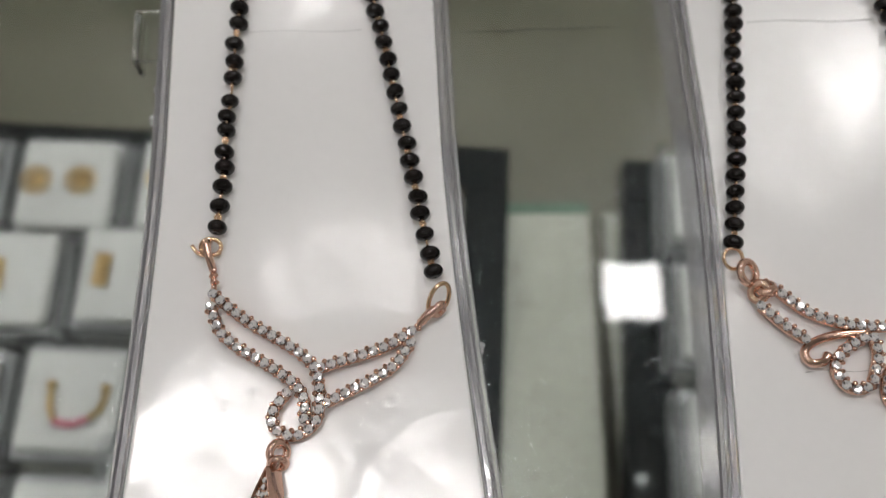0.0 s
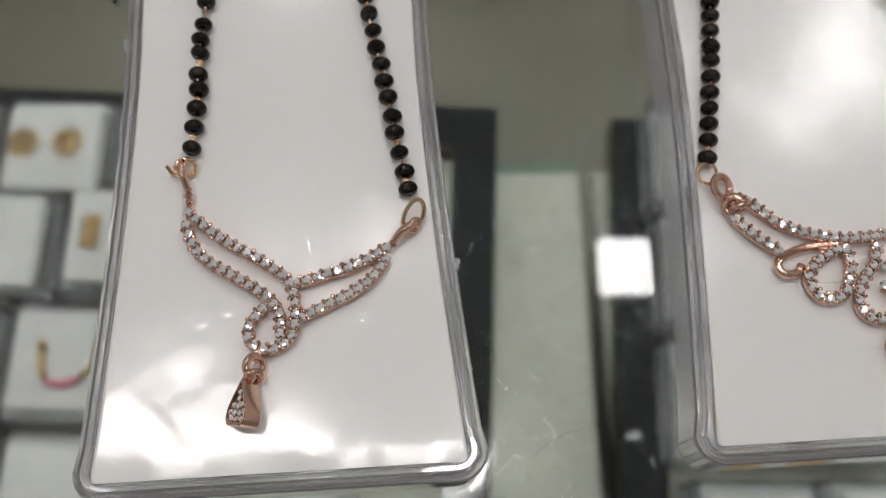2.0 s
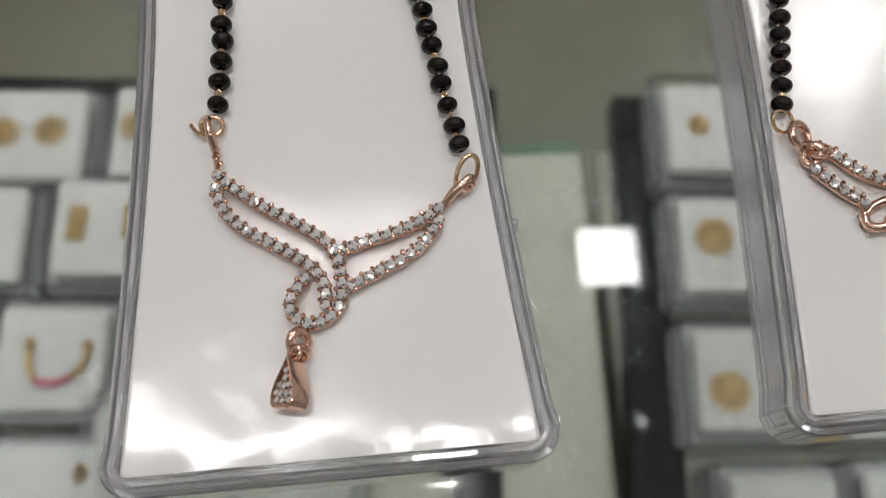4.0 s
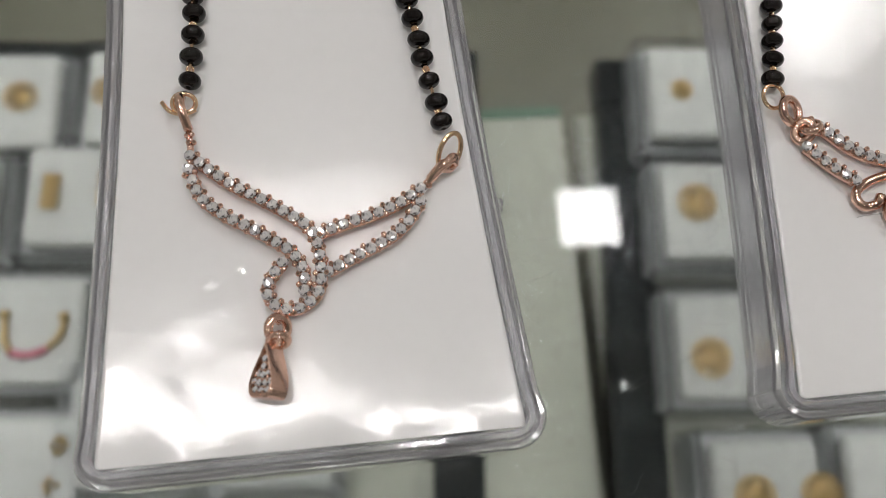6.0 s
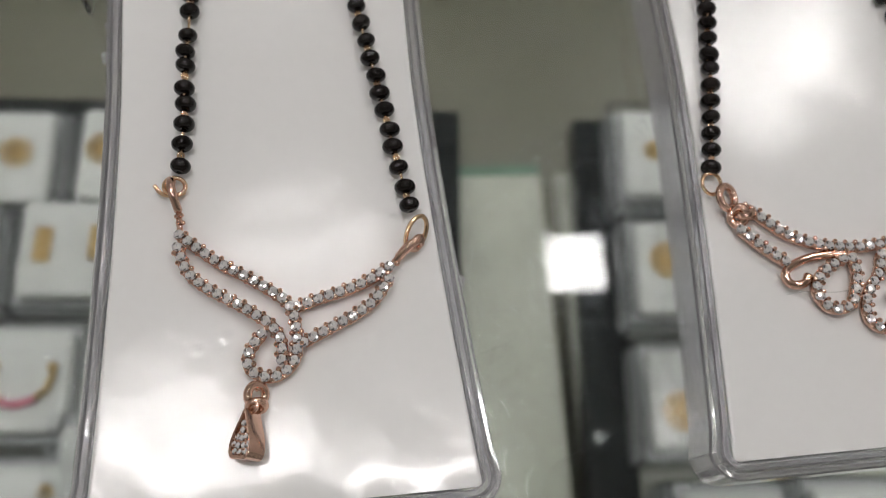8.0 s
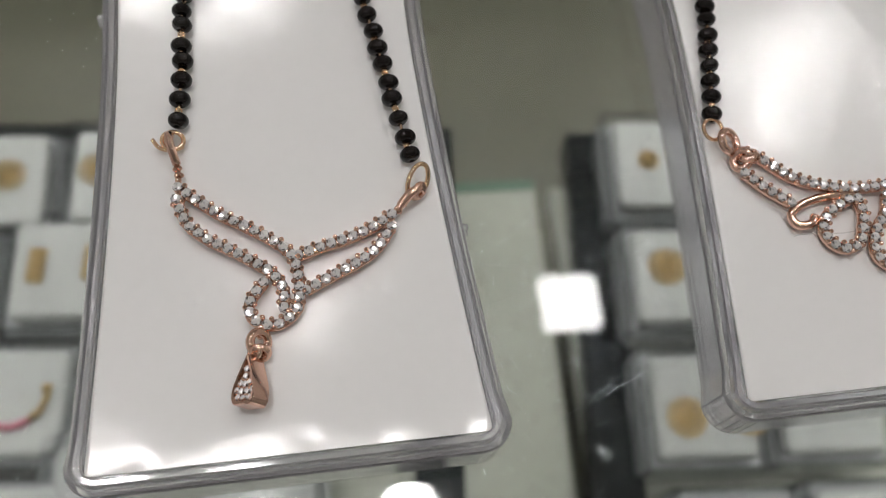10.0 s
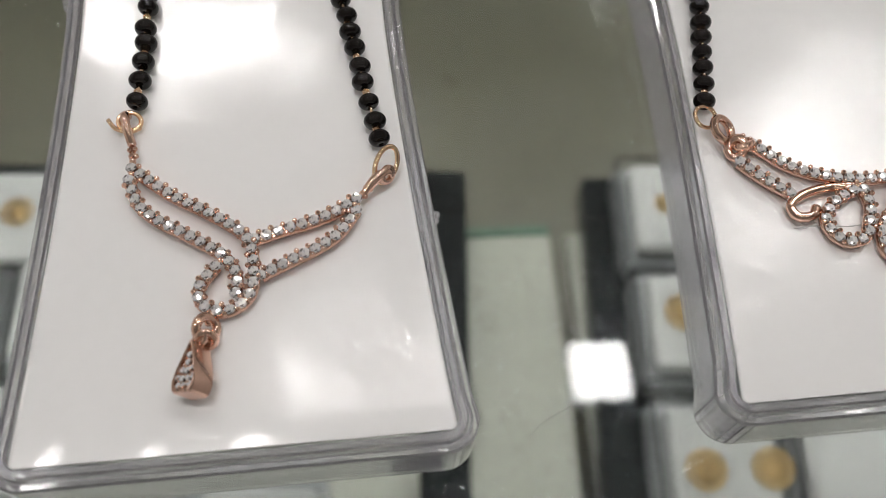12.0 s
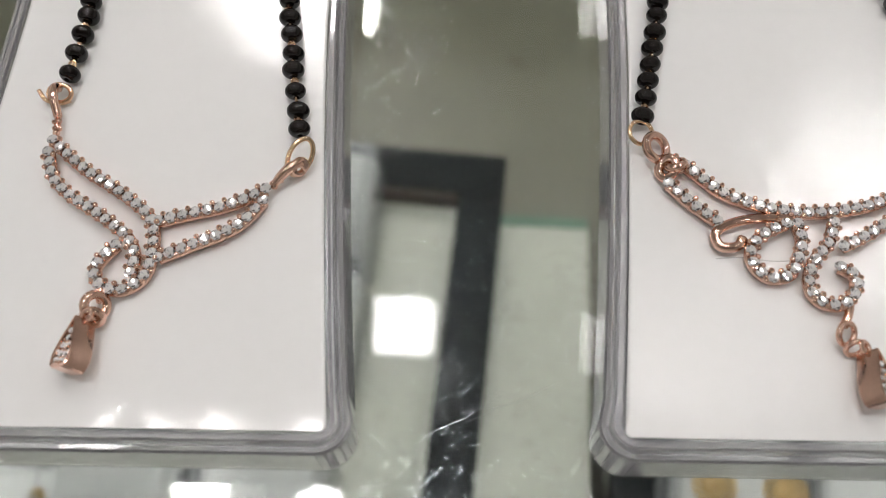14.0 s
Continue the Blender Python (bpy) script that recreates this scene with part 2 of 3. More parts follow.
# ---- showcase counter ----
CX0, CX1, CY0, CY1 = -0.75, 0.75, -0.16, 0.68
counter = thing("display_counter", pose(0, 0, 0), "glass-topped jewellery display counter with scratched clear top", "display counter")
bm = bmesh.new()
box(bm, CX0, CX1, CY0, CY1, GLASS - 0.008, GLASS, 0.001)
top = part("glass_top", bm, PANE, counter, "clear scratched glass top")
top.visible_shadow = False
for nm, dims in (("side_panel", (CX0, CX0 + 0.02, CY0, CY1, FLOOR, GLASS - 0.009)), ("side_panel", (CX1 - 0.02, CX1, CY0, CY1, FLOOR, GLASS - 0.009)),
                 ("front_panel", (CX0 + 0.021, CX1 - 0.021, CY0, CY0 + 0.02, FLOOR, GLASS - 0.009)), ("back_panel", (CX0 + 0.021, CX1 - 0.021, CY1 - 0.02, CY1, FLOOR, GLASS - 0.009)),
                 ("base_board", (CX0 + 0.021, CX1 - 0.021, CY0 + 0.021, CY1 - 0.021, -0.49, -0.45))):
    bm = bmesh.new()
    box(bm, *dims, 0.001)
    part(nm, bm, OLIVE if nm in ("base_board", "back_panel") else WHITE, counter, "olive grey laminate" if nm == "base_board" else "")
bm = bmesh.new()
box(bm, CX0 + 0.022, 0.1205, CY0 + 0.022, 0.200, SHELF - 0.010, SHELF, 0.001)
shelf = part("shelf_board", bm, WHITE, counter, "worn white shelf board with dirt specks")
bm = bmesh.new()
box(bm, CX0 + 0.022, 0.1205, 0.2003, 0.206, SHELF - 0.011, SHELF + 0.0003, 0.0008)
part("shelf_edge", bm, GREEN_EDGE, counter, "chipped green glass shelf edge")
bm = bmesh.new()
box(bm, 0.1295, CX1 - 0.022, CY0 + 0.022, 0.200, SHELF - 0.010, SHELF, 0.001)
part("shelf_board", bm, WHITE, counter, "worn white shelf board with dirt specks")

# trays with raised black borders
def crowned_rail(bm, x0, x1, y0, y1, z0, z1):
    """A rail whose top is slightly arched across."""
    n = 10
    prof = [(x0, z0)] + [(x0 + (x1 - x0) * i / n, z1 - 0.0004 * (2 * i / n - 1) ** 2) for i in range(n + 1)] + [(x1, z0)]
    ends = [[bm.verts.new((x, y, z)) for x, z in prof] for y in (y0, y1)]
    m = len(prof)
    for i in range(m):
        bm.faces.new((ends[0][i], ends[0][(i + 1) % m], ends[1][(i + 1) % m], ends[1][i]))
    for e in ends:
        bm.faces.new(e)
    for e in bm.edges:
        if len(e.link_faces) == 2 and e.calc_face_angle(0) > 0.6:
            e.smooth = False


def tray(x_left, x_right, y_top, y_low, turn, px, py, crown=False):
    t = thing("display_tray", pose(px, py, 0, 0, 0, turn), "black laminate display tray with a raised border and white floor", "tray", "display trays")
    w, h0, h1 = 0.0245, SHELF + 0.0005, SHELF + 0.021
    for nm, d in (("border_rail", (x_right - w, x_right, y_low, y_top - w - 0.0004, h0, h1)), ("border_rail", (x_left, x_left + w, y_low, y_top - w - 0.0004, h0, h1)),
                  ("border_rail", (x_left, x_right, y_top - w, y_top, h0, h1))):
        bm = bmesh.new()
        if crown and d[0] == x_left and d[1] == x_left + w:
            crowned_rail(bm, *d)
        else:
            box(bm, *d, 0.0006)
        part(nm, bm, BLACK, t, smooth=crown and d[1] == x_left + w)
    for d in ((x_left + w + 0.0002, x_right - w - 0.0002, y_top - w - 0.0014, y_top - w - 0.0002, h0 + 0.003, h1 - 0.0015),):
        bm = bmesh.new()
        box(bm, *d)
        part("inner_face", bm, BROWN, t, "raw brown board edge")
    bm = bmesh.new()
    box(bm, x_left + w, x_right - w, y_low, y_top - w - 0.0015, h0, h0 + 0.003)
    part("tray_floor", bm, WHITE, t, "scuffed white floor")
    return t


tray(-0.36, 0.0, 0.0, -0.36, -3.4, 0.0735, 0.231)
tray(0.0, 0.36, 0.0, -0.36, -3.4, 0.1385, 0.224, True)


# small clear boxes with plush pads in the trays
def gift_box(w, h, closed):
    label = "small closed clear plastic jewellery box with a white pad" if closed else "small open clear plastic jewellery box with a white plush pad"
    b = thing("jewellery_box", pose(0, 0, 0), label, "jewellery box", "clear jewellery boxes")
    bm = bmesh.new()
    box(bm, -w / 2 + 0.0055, w / 2 - 0.0055, -h / 2 + 0.0055, h / 2 - 0.0055, 0.0345, 0.046, 0.004, 3)
    part("pad", bm, FOAM, b, "white plush pad", smooth=True)
    bm = bmesh.new()
    box(bm, -w / 2 + 0.0016, w / 2 - 0.0016, -h / 2 + 0.0016, h / 2 - 0.0016, 0.0, 0.034, 0.002)
    part("base", bm, GREY_LINER, b, "grey lined base")
    t = 0.0013
    bm = bmesh.new()
    if closed:
        box(bm, -w / 2, w / 2, -h / 2, h / 2, 0.002, 0.056, 0.004, 3)
        box(bm, -w / 2 + t, w / 2 - t, -h / 2 + t, h / 2 - t, 0.0022, 0.056 - t, 0.0034, 3)
    else:
        for d in ((-w / 2, -w / 2 + t, -h / 2, h / 2), (w / 2 - t, w / 2, -h / 2, h / 2), (-w / 2 + t, w / 2 - t, -h / 2, -h / 2 + t), (-w / 2 + t, w / 2 - t, h / 2 - t, h / 2)):
            box(bm, *d, 0.002, 0.044, 0.0004)
    lid = part("lid" if closed else "clear_wall", bm, CLEAR, b, "clear plastic lid" if closed else "")
    lid.visible_shadow = False
    if closed:
        bm = bmesh.new()
        for k in range(4):
            ring(bm, (w / 2 + 0.0003, 0.011 + k * 0.0035, 0.045), 0.003, 0.0004, pose(0, 0, 0, 0, 80, 0), n=12, arc=0.5)
            ring(bm, (w / 2 + 0.0003, -0.020 + k * 0.0035, 0.045), 0.003, 0.0004, pose(0, 0, 0, 0, 80, 0), n=12, arc=0.5)
        part("ribbed_clasp", bm, CLEAR, b, "ribbed clear clasp")
        bm = bmesh.new()
        for k in range(8):
            box(bm, -0.014 + k * 0.0036, -0.0116 + k * 0.0036, -0.006 + 0.0006 * k, -0.003 + 0.0006 * k, 0.0558, 0.0566, 0.0003)
        part("embossing", bm, CLEAR, b, "embossed clear bars")
    return b


BOXZ = SHELF + 0.004
places = [(-0.164, 0.198, -2), (-0.101, 0.197, -4), (-0.229, 0.200, -1), (-0.127, 0.147, -3), (-0.190, 0.146, -2), (-0.148, 0.083, -3), (-0.212, 0.082, -3), (-0.146, 0.019, -3), (-0.209, 0.020, -2),
          (0.181, 0.189, -3), (0.245, 0.186, -3), (0.180, 0.125, -3), (0.244, 0.122, -3), (0.178, 0.057, -3), (0.241, 0.055, -3), (0.186, -0.012, -3), (0.249, -0.013, -3)]
first_box = gift_box(0.061, 0.061, False)
first_box.matrix_basis = pose(places[0][0], places[0][1], BOXZ, 0, 0, places[0][2])
for bx, by, turn in places[1:]:
    copy_thing(first_box, pose(bx, by, BOXZ, 0, 0, turn))
places = [(-0.026, 0.186, -3), (-0.029, 0.121, -4), (-0.034, 0.030, -3), (-0.100, 0.034, -2)]
first_box = gift_box(0.061, 0.061, True)
first_box.matrix_basis = pose(places[0][0], places[0][1], BOXZ, 0, 0, places[0][2])
for bx, by, turn in places[1:]:
    copy_thing(first_box, pose(bx, by, BOXZ, 0, 0, turn))
PADZ = BOXZ + 0.046


def round_earring(r, petals, seed):
    rnd = random.Random(seed)
    bm = bmesh.new()
    ball(bm, (0, 0, 0.0012), r * 0.62, 16, 8, 0.28)
    for i in range(petals):
        a = 2 * math.pi * i / petals
        ring(bm, (r * 0.68 * math.cos(a), r * 0.68 * math.sin(a), 0.001), r * 0.24, r * 0.07, n=12)
        ball(bm, (r * 0.92 * math.cos(a + 0.3), r * 0.92 * math.sin(a + 0.3), 0.0012), r * (0.08 + 0.03 * rnd.random()), 6, 5)
    ring(bm, (0, 0, 0.0008), r * 0.82, r * 0.05)
    ring(bm, (0, 0, 0.0028), r * 0.36, r * 0.06, n=16)
    ball(bm, (0, 0, 0.0034), r * 0.18, 8, 6)
    return finish("earring", bm, GOLD, True)


stud_mesh, flower_mesh = round_earring(0.0085, 9, 1), round_earring(0.0100, 12, 2)
for ex, ey, me in ((-0.179, 0.199, stud_mesh), (-0.156, 0.199, stud_mesh), (-0.114, 0.200, stud_mesh), (0.172, 0.129, flower_mesh), (0.168, 0.052, flower_mesh), (0.199, 0.051, flower_mesh), (0.179, -0.012, flower_mesh), (0.210, -0.013, flower_mesh)):
    e = part("earring", me, GOLD, m=pose(ex, ey, PADZ - 0.0003))
    tagged(e, "round gold filigree earring on a white pad", "earring", "gold earrings")
bm = bmesh.new()
ball(bm, (0, 0, 0.002), 0.0042, 12, 8, 0.7)
ring(bm, (0, 0, 0.0008), 0.005, 0.0008)
tagged(part("ear_stud", bm, GOLD, m=pose(0.173, 0.190, PADZ - 0.0003), smooth=True), "small plain gold ear stud on a white pad", "ear stud")


def oblong_earring():
    bm = bmesh.new()
    box(bm, -0.0038, 0.0038, -0.009, 0.009, 0, 0.003, 0.001)
    for k in range(7):
        box(bm, -0.0042, 0.0042, -0.0085 + k * 0.0025, -0.0070 + k * 0.0025, 0.0026, 0.0042, 0.0006)
    return finish("bar_earring", bm, GOLD)


bar_mesh = oblong_earring()
for ex, ey, turn in ((-0.139, 0.149, -6), (-0.113, 0.149, -4), (-0.192, 0.147, 2)):
    e = part("bar_earring", bar_mesh, GOLD, m=pose(ex, ey, PADZ - 0.0003, 0, 0, turn))
    tagged(e, "oblong ribbed gold earring on a white pad", "earring", "gold earrings")
hoop = thing("hoop_earring", pose(-0.1435, 0.081, PADZ), "u-shaped gold earring with pink enamel", "earring")
bm = bmesh.new()
sweep(bm, [Vector(p) for p in ((-0.0125, 0.010, 0.002), (-0.0128, 0.004, 0.0022), (-0.0122, -0.003, 0.0022), (-0.0095, -0.0085, 0.0022))], circle(0.0017, 8))
sweep(bm, [Vector(p) for p in ((0.0140, 0.008, 0.002), (0.0138, 0.003, 0.0022), (0.0115, -0.003, 0.0022), (0.0065, -0.0075, 0.0022))], circle(0.0017, 8))
ball(bm, (-0.0125, 0.009, 0.003), 0.0026, 10, 8)
ball(bm, (0.0138, 0.0065, 0.003), 0.0026, 10, 8)
part("gold_arm", bm, GOLD, hoop, smooth=True)
bm = bmesh.new()
sweep(bm, smooth_path([(-0.0095, -0.0087, 0.0022), (-0.002, -0.0102, 0.0026), (0.0065, -0.0077, 0.0022)], 0.001), circle(0.0019, 8))
part("enamel_arc", bm, PINK, hoop, "pink enamel", smooth=True)
for ex, ey in ((-0.163, 0.010), (-0.132, 0.013), (-0.129, 0.030)):
    bm = bmesh.new()
    for k in range(6):
        ball(bm, (0.003 * math.cos(k), 0.003 * math.sin(k), 0.002), 0.0018, 6, 5)
    tagged(part("ear_stud", bm, GOLD, m=pose(ex, ey, PADZ - 0.0003), smooth=True), "clustered gold ear stud on a white pad", "ear stud", "gold earrings")

# specks and scribbles on the shelf and tray floor
rnd = random.Random(5)
bm = bmesh.new()
for k in range(90):
    x, y = rnd.choice(((0.078, 0.125), (0.014, 0.046)))
    x = x + (y - x) * rnd.random()
    box(bm, -0.0004 - 0.0006 * rnd.random(), 0.0005, -0.0003, 0.0003 + 0.0006 * rnd.random(), 0, 0.0002, m=pose(x, 0.02 + 0.165 * rnd.random(), SHELF + (0.0002 if x > 0.07 else 0.0037), 0, 0, 360 * rnd.random()))
tagged(part("dirt_specks", bm, DIRT), "dark dirt specks on the white shelf", "dirt", kind="stuff")


bm = bmesh.new()
for tri in (((0.0745, 0.1684), (0.0800, 0.1684), (0.0760, 0.1608)), ((0.0745, 0.1500), (0.0829, 0.1538), (0.0850, 0.1419)), ((0.0812, 0.0903), (0.0870, 0.1010), (0.0941, 0.0969))):
    pts = [Vector((*p, SHELF + 0.0004)) for p in tri]
    for a, b in zip(pts, pts[1:] + pts[:1]):
        sweep(bm, [a, b], [(-0.00014, 0), (0.00014, 0), (0.00014, 0.0001), (-0.00014, 0.0001)])
tagged(part("scribbles", bm, DIRT), "thin dark triangle scribbles on the white shelf", "scribble", kind="stuff")


# ---- scratches on the glass ----
ARCH = (-1.0, -0.5, 0.0, 0.5, 1.0)


def scratch_strip(verts, faces, pts, width):
    """A shallow arched ridge, so that a scratch glints only where it runs round a lamp's reflection."""
    n, first = len(pts), len(verts)
    for i, p in enumerate(pts):
        t = (pts[min(n - 1, i + 1)] - pts[max(0, i - 1)]).normalized()
        w = width * (0.3 + 0.7 * math.sin(math.pi * (i + 0.3) / (n - 0.4)))
        for a in ARCH:
            verts.append((p.x - t.y * w * a, p.y + t.x * w * a, GLASS + 0.00002 + 0.045 * w * (1 - a * a)))
    m = len(ARCH)
    for i in range(n - 1):
        for k in range(m - 1):
            a = first + i * m + k
            faces.append((a, a + m, a + m + 1, a + 1))


verts, faces = [], []
rnd = random.Random(11)
for k in range(10500):
    if k < 8000:
        x, y = rnd.uniform(0.033, 0.084), rnd.uniform(-0.05, 0.125)
    else:
        x, y = rnd.uniform(-0.12, -0.034), rnd.uniform(-0.05, 0.125)
    a, length, bend = rnd.uniform(0, math.pi), rnd.choice((0.0008, 0.0016, 0.0028, 0.0050)) * rnd.uniform(0.6, 1.4), rnd.gauss(0, 0.25)
    p = Vector((x, y))
    pts = [p.copy()]
    for i in range(4):
        p = p + Vector((math.cos(a), math.sin(a))) * length / 4
        a += bend / 4
        pts.append(p.copy())
    scratch_strip(verts, faces, pts, rnd.choice((0.000005, 0.000007, 0.000010)))
for x0, y0, x1, y1, w in ((0.0470, 0.0051, 0.0606, 0.0131, 0.00003), (0.0560, 0.0095, 0.0716, 0.0172, 0.00003), (0.0461, 0.0453, 0.0604, 0.0553, 0.000024), (0.0372, 0.0290, 0.0489, 0.0336, 0.000024),
                          (0.0542, -0.0082, 0.0568, -0.0041, 0.00003), (0.0300, 0.1187, 0.0700, 0.1202, 0.00009)):
    a, b = Vector((x0, y0)), Vector((x1, y1))
    pts = [a.lerp(b, i / 9) + Vector((rnd.gauss(0, 0.0001), rnd.gauss(0, 0.00015))) for i in range(10)]
    scratch_strip(verts, faces, pts, w)
me = bpy.data.meshes.new("scratches")
me.from_pydata(verts, [], faces)
me.materials.append(SCRATCH)
me.polygons.foreach_set("use_smooth", [True] * len(me.polygons))
tagged(part("scratches", me, SCRATCH), "fine pale scratches in the glass top", "scratches", kind="stuff")

# ---- display boxes and cards ----
LONG = 0.190


def half_width(y):
    """Half the flared box's outer width at y from its foot."""
    k = max(0.0, 1 - y / 0.085)
    return 0.0313 + 0.0056 * k ** 1.45


def outline(inset, radius, n=44):
    """The flared outline with rounded corners, moved in by inset."""
    pts = []
    lo, hi, r = inset, LONG - inset, max(0.0006, radius - inset)
    for s in (1, -1):
        side = []
        for i in range(7):
            a = math.pi / 2 * i / 6
            side.append((half_width(lo) - inset - r + r * math.sin(a), lo + r - r * math.cos(a)))
        for i in range(1, n):
            y = lo + r + (hi - lo - 2 * r) * i / n
            side.append((half_width(y) - inset, y))
        for i in range(7):
            a = math.pi / 2 * i / 6
            side.append((half_width(hi) - inset - r + r * math.cos(a), hi - r + r * math.sin(a)))
        if s == -1:
            side = [(-x, y) for x, y in reversed(side)]
        pts += side
    return pts


def ring_wall(bm, rows):
    """A closed wall from rows of (inset, z) run round the outline."""
    loops = []
    for inset, z in rows:
        loops.append([bm.verts.new((x, y, z)) for x, y in outline(inset, 0.0055)])
    n = len(loops[0])
    for a, b in zip(loops, loops[1:] + loops[:1]):
        for j in range(n):
            bm.faces.new((a[j], a[(j + 1) % n], b[(j + 1) % n], b[j]))


def display_box(m, burrs=(), tabs=()):
    b = thing("display_box", m, "clear acrylic flared necklace box with rounded rim on the glass counter", "jewellery box", "necklace boxes")
    z0 = GLASS + 0.0002
    bm = bmesh.new()
    ring_wall(bm, [(0.0006, z0), (0.0, z0 + 0.0008), (0.0, H - 0.0012), (0.0003, H - 0.0005), (0.0010, H - 0.0003), (0.0014, H - 0.0010), (0.0014, z0)])
    for x, y, r in burrs:
        ball(bm, (x, y, H - 0.0012), r, 8, 6)
        ball(bm, (x * 0.998, y - 1.6 * r, H - 0.0010), r * 0.7, 8, 6)
    w = part("tray_wall", bm, ACRYLIC, b)
    w.visible_shadow = False
    bm = bmesh.new()
    ring_wall(bm, [(0.0016, z0 + 0.003), (0.0016, H + 0.0002), (0.0019, H + 0.0006), (0.0027, H + 0.0006), (0.0030, H + 0.0002), (0.0030, z0 + 0.003)])
    w = part("inner_rim", bm, ACRYLIC, b)
    w.visible_shadow = False
    bm = bmesh.new()
    loops = [[bm.verts.new((x, y, z)) for x, y in outline(0.0018, 0.0055)] for z in (z0 + 0.0002, z0 + 0.0016)]
    n = len(loops[0])
    for j in range(n):
        bm.faces.new((loops[0][j], loops[0][(j + 1) % n], loops[1][(j + 1) % n], loops[1][j]))
    bm.faces.new(loops[0])
    bm.faces.new(loops[1])
    w = part("base", bm, ACRYLIC, b)
    w.visible_shadow = False
    for ty in tabs:
        bm = bmesh.new()
        x = -half_width(ty) - 0.0002
        box(bm, x - 0.0062, x, ty - 0.0065, ty + 0.0065, H - 0.0050, H - 0.0036, 0.0006)
        box(bm, x - 0.0062, x - 0.0050, ty - 0.0065, ty + 0.0065, H - 0.0110, H - 0.0052, 0.0005)
        w = part("hinge_tab", bm, CLEAR, b, "clear moulded hinge tab")
        w.visible_shadow = False
    return b


def card_z(x, y, curl, dents=()):
    k = max(0.0, 1 - y / 0.034)
    z = H + curl * k * k + 0.00015 * math.sin(x * 160 + 1) * math.sin(y * 90)
    if y < 0.009:
        z -= 0.00036 * (1 - y / 0.009) ** 2 * (1 + 0.45 * math.sin(x * 430 + 0.6) + 0.25 * math.sin(x * 910))
    for dx, dy, r, depth in dents:
        q = ((x - dx) ** 2 + ((y - dy) * 1.3) ** 2) / (r * r)
        if q < 6:
            z += depth * (1 - 1.4 * q) * math.exp(-q)
    return z


def display_card(m, mat, curl, label, slits, dents=()):
    c = thing("display_card", m, label, "display card", "necklace cards")
    bm = bmesh.new()
    inset, r, rows, cols = 0.0034, 0.0009, 210, 110
    top, low = [], []
    for i in range(rows + 1):
        u = i / rows
        y = inset + (LONG - 2 * inset) * u ** 1.6
        w = half_width(y) - inset
        d = y - inset
        if d < r:
            w -= r - math.sqrt(max(0, r * r - (r - d) ** 2))
        xs = [w * (2 * j / cols - 1) for j in range(cols + 1)]
        top.append([bm.verts.new((x, y, card_z(x, y, curl, dents))) for x in xs])
        low.append([bm.verts.new((x, y, card_z(x, y, curl) - 0.0006)) for x in xs])
    for i in range(rows):
        for j in range(cols):
            bm.faces.new((top[i][j], top[i][j + 1], top[i + 1][j + 1], top[i + 1][j]))
            bm.faces.new((low[i][j], low[i + 1][j], low[i + 1][j + 1], low[i][j + 1]))
        for j in (0, cols):
            bm.faces.new((top[i][j], top[i + 1][j], low[i + 1][j], low[i][j]))
    for i in (0, rows):
        for j in range(cols):
            bm.faces.new((top[i][j], top[i][j + 1], low[i][j + 1], low[i][j]))
    part("card_sheet", bm, mat, c, smooth=True)
    for x0, x1, y in slits:
        bm = bmesh.new()
        pts = [Vector((x0 + (x1 - x0) * i / 12, y + 0.0003 * math.sin(i * 0.5), card_z(x0 + (x1 - x0) * i / 12, y, curl) + 0.00005)) for i in range(13)]
        sweep(bm, pts, [(-0.00009, 0), (0.00009, 0), (0.00006, 0.00006), (-0.00006, 0.00006)])
        part("slit", bm, SLIT, c, "thin cut slit")
    return c


BOX_A, BOX_B = pose(0.0022, -0.0010, 0, 0, 0, 2.2), pose(0.1133, 0.0031, 0, 0, 0, 2.2)
display_box(BOX_A, ((0.0336, 0.0410, 0.0008), (-0.0314, 0.0920, 0.0009), (-0.0312, 0.0990, 0.0005)), (0.1140,))
display_box(BOX_B)
display_card(BOX_A, CARD_A, 0.0004, "glossy white laminated card inside a clear necklace box", ((-0.0122, 0.0122, 0.1112),),
             ((-0.0146, 0.0313, 0.0011, 0.00012), (-0.0168, 0.0322, 0.0008, -0.00007), (-0.0096, 0.0334, 0.0014, 0.00009), (0.0157, 0.0308, 0.0011, 0.00012), (0.0119, 0.0315, 0.0009, 0.00007)))
display_card(BOX_B, CARD_B, 0.0004, "white card under crinkled glossy film in a clear box", ((-0.0155, 0.0121, 0.110), (-0.0166, -0.004, 0.0329)))


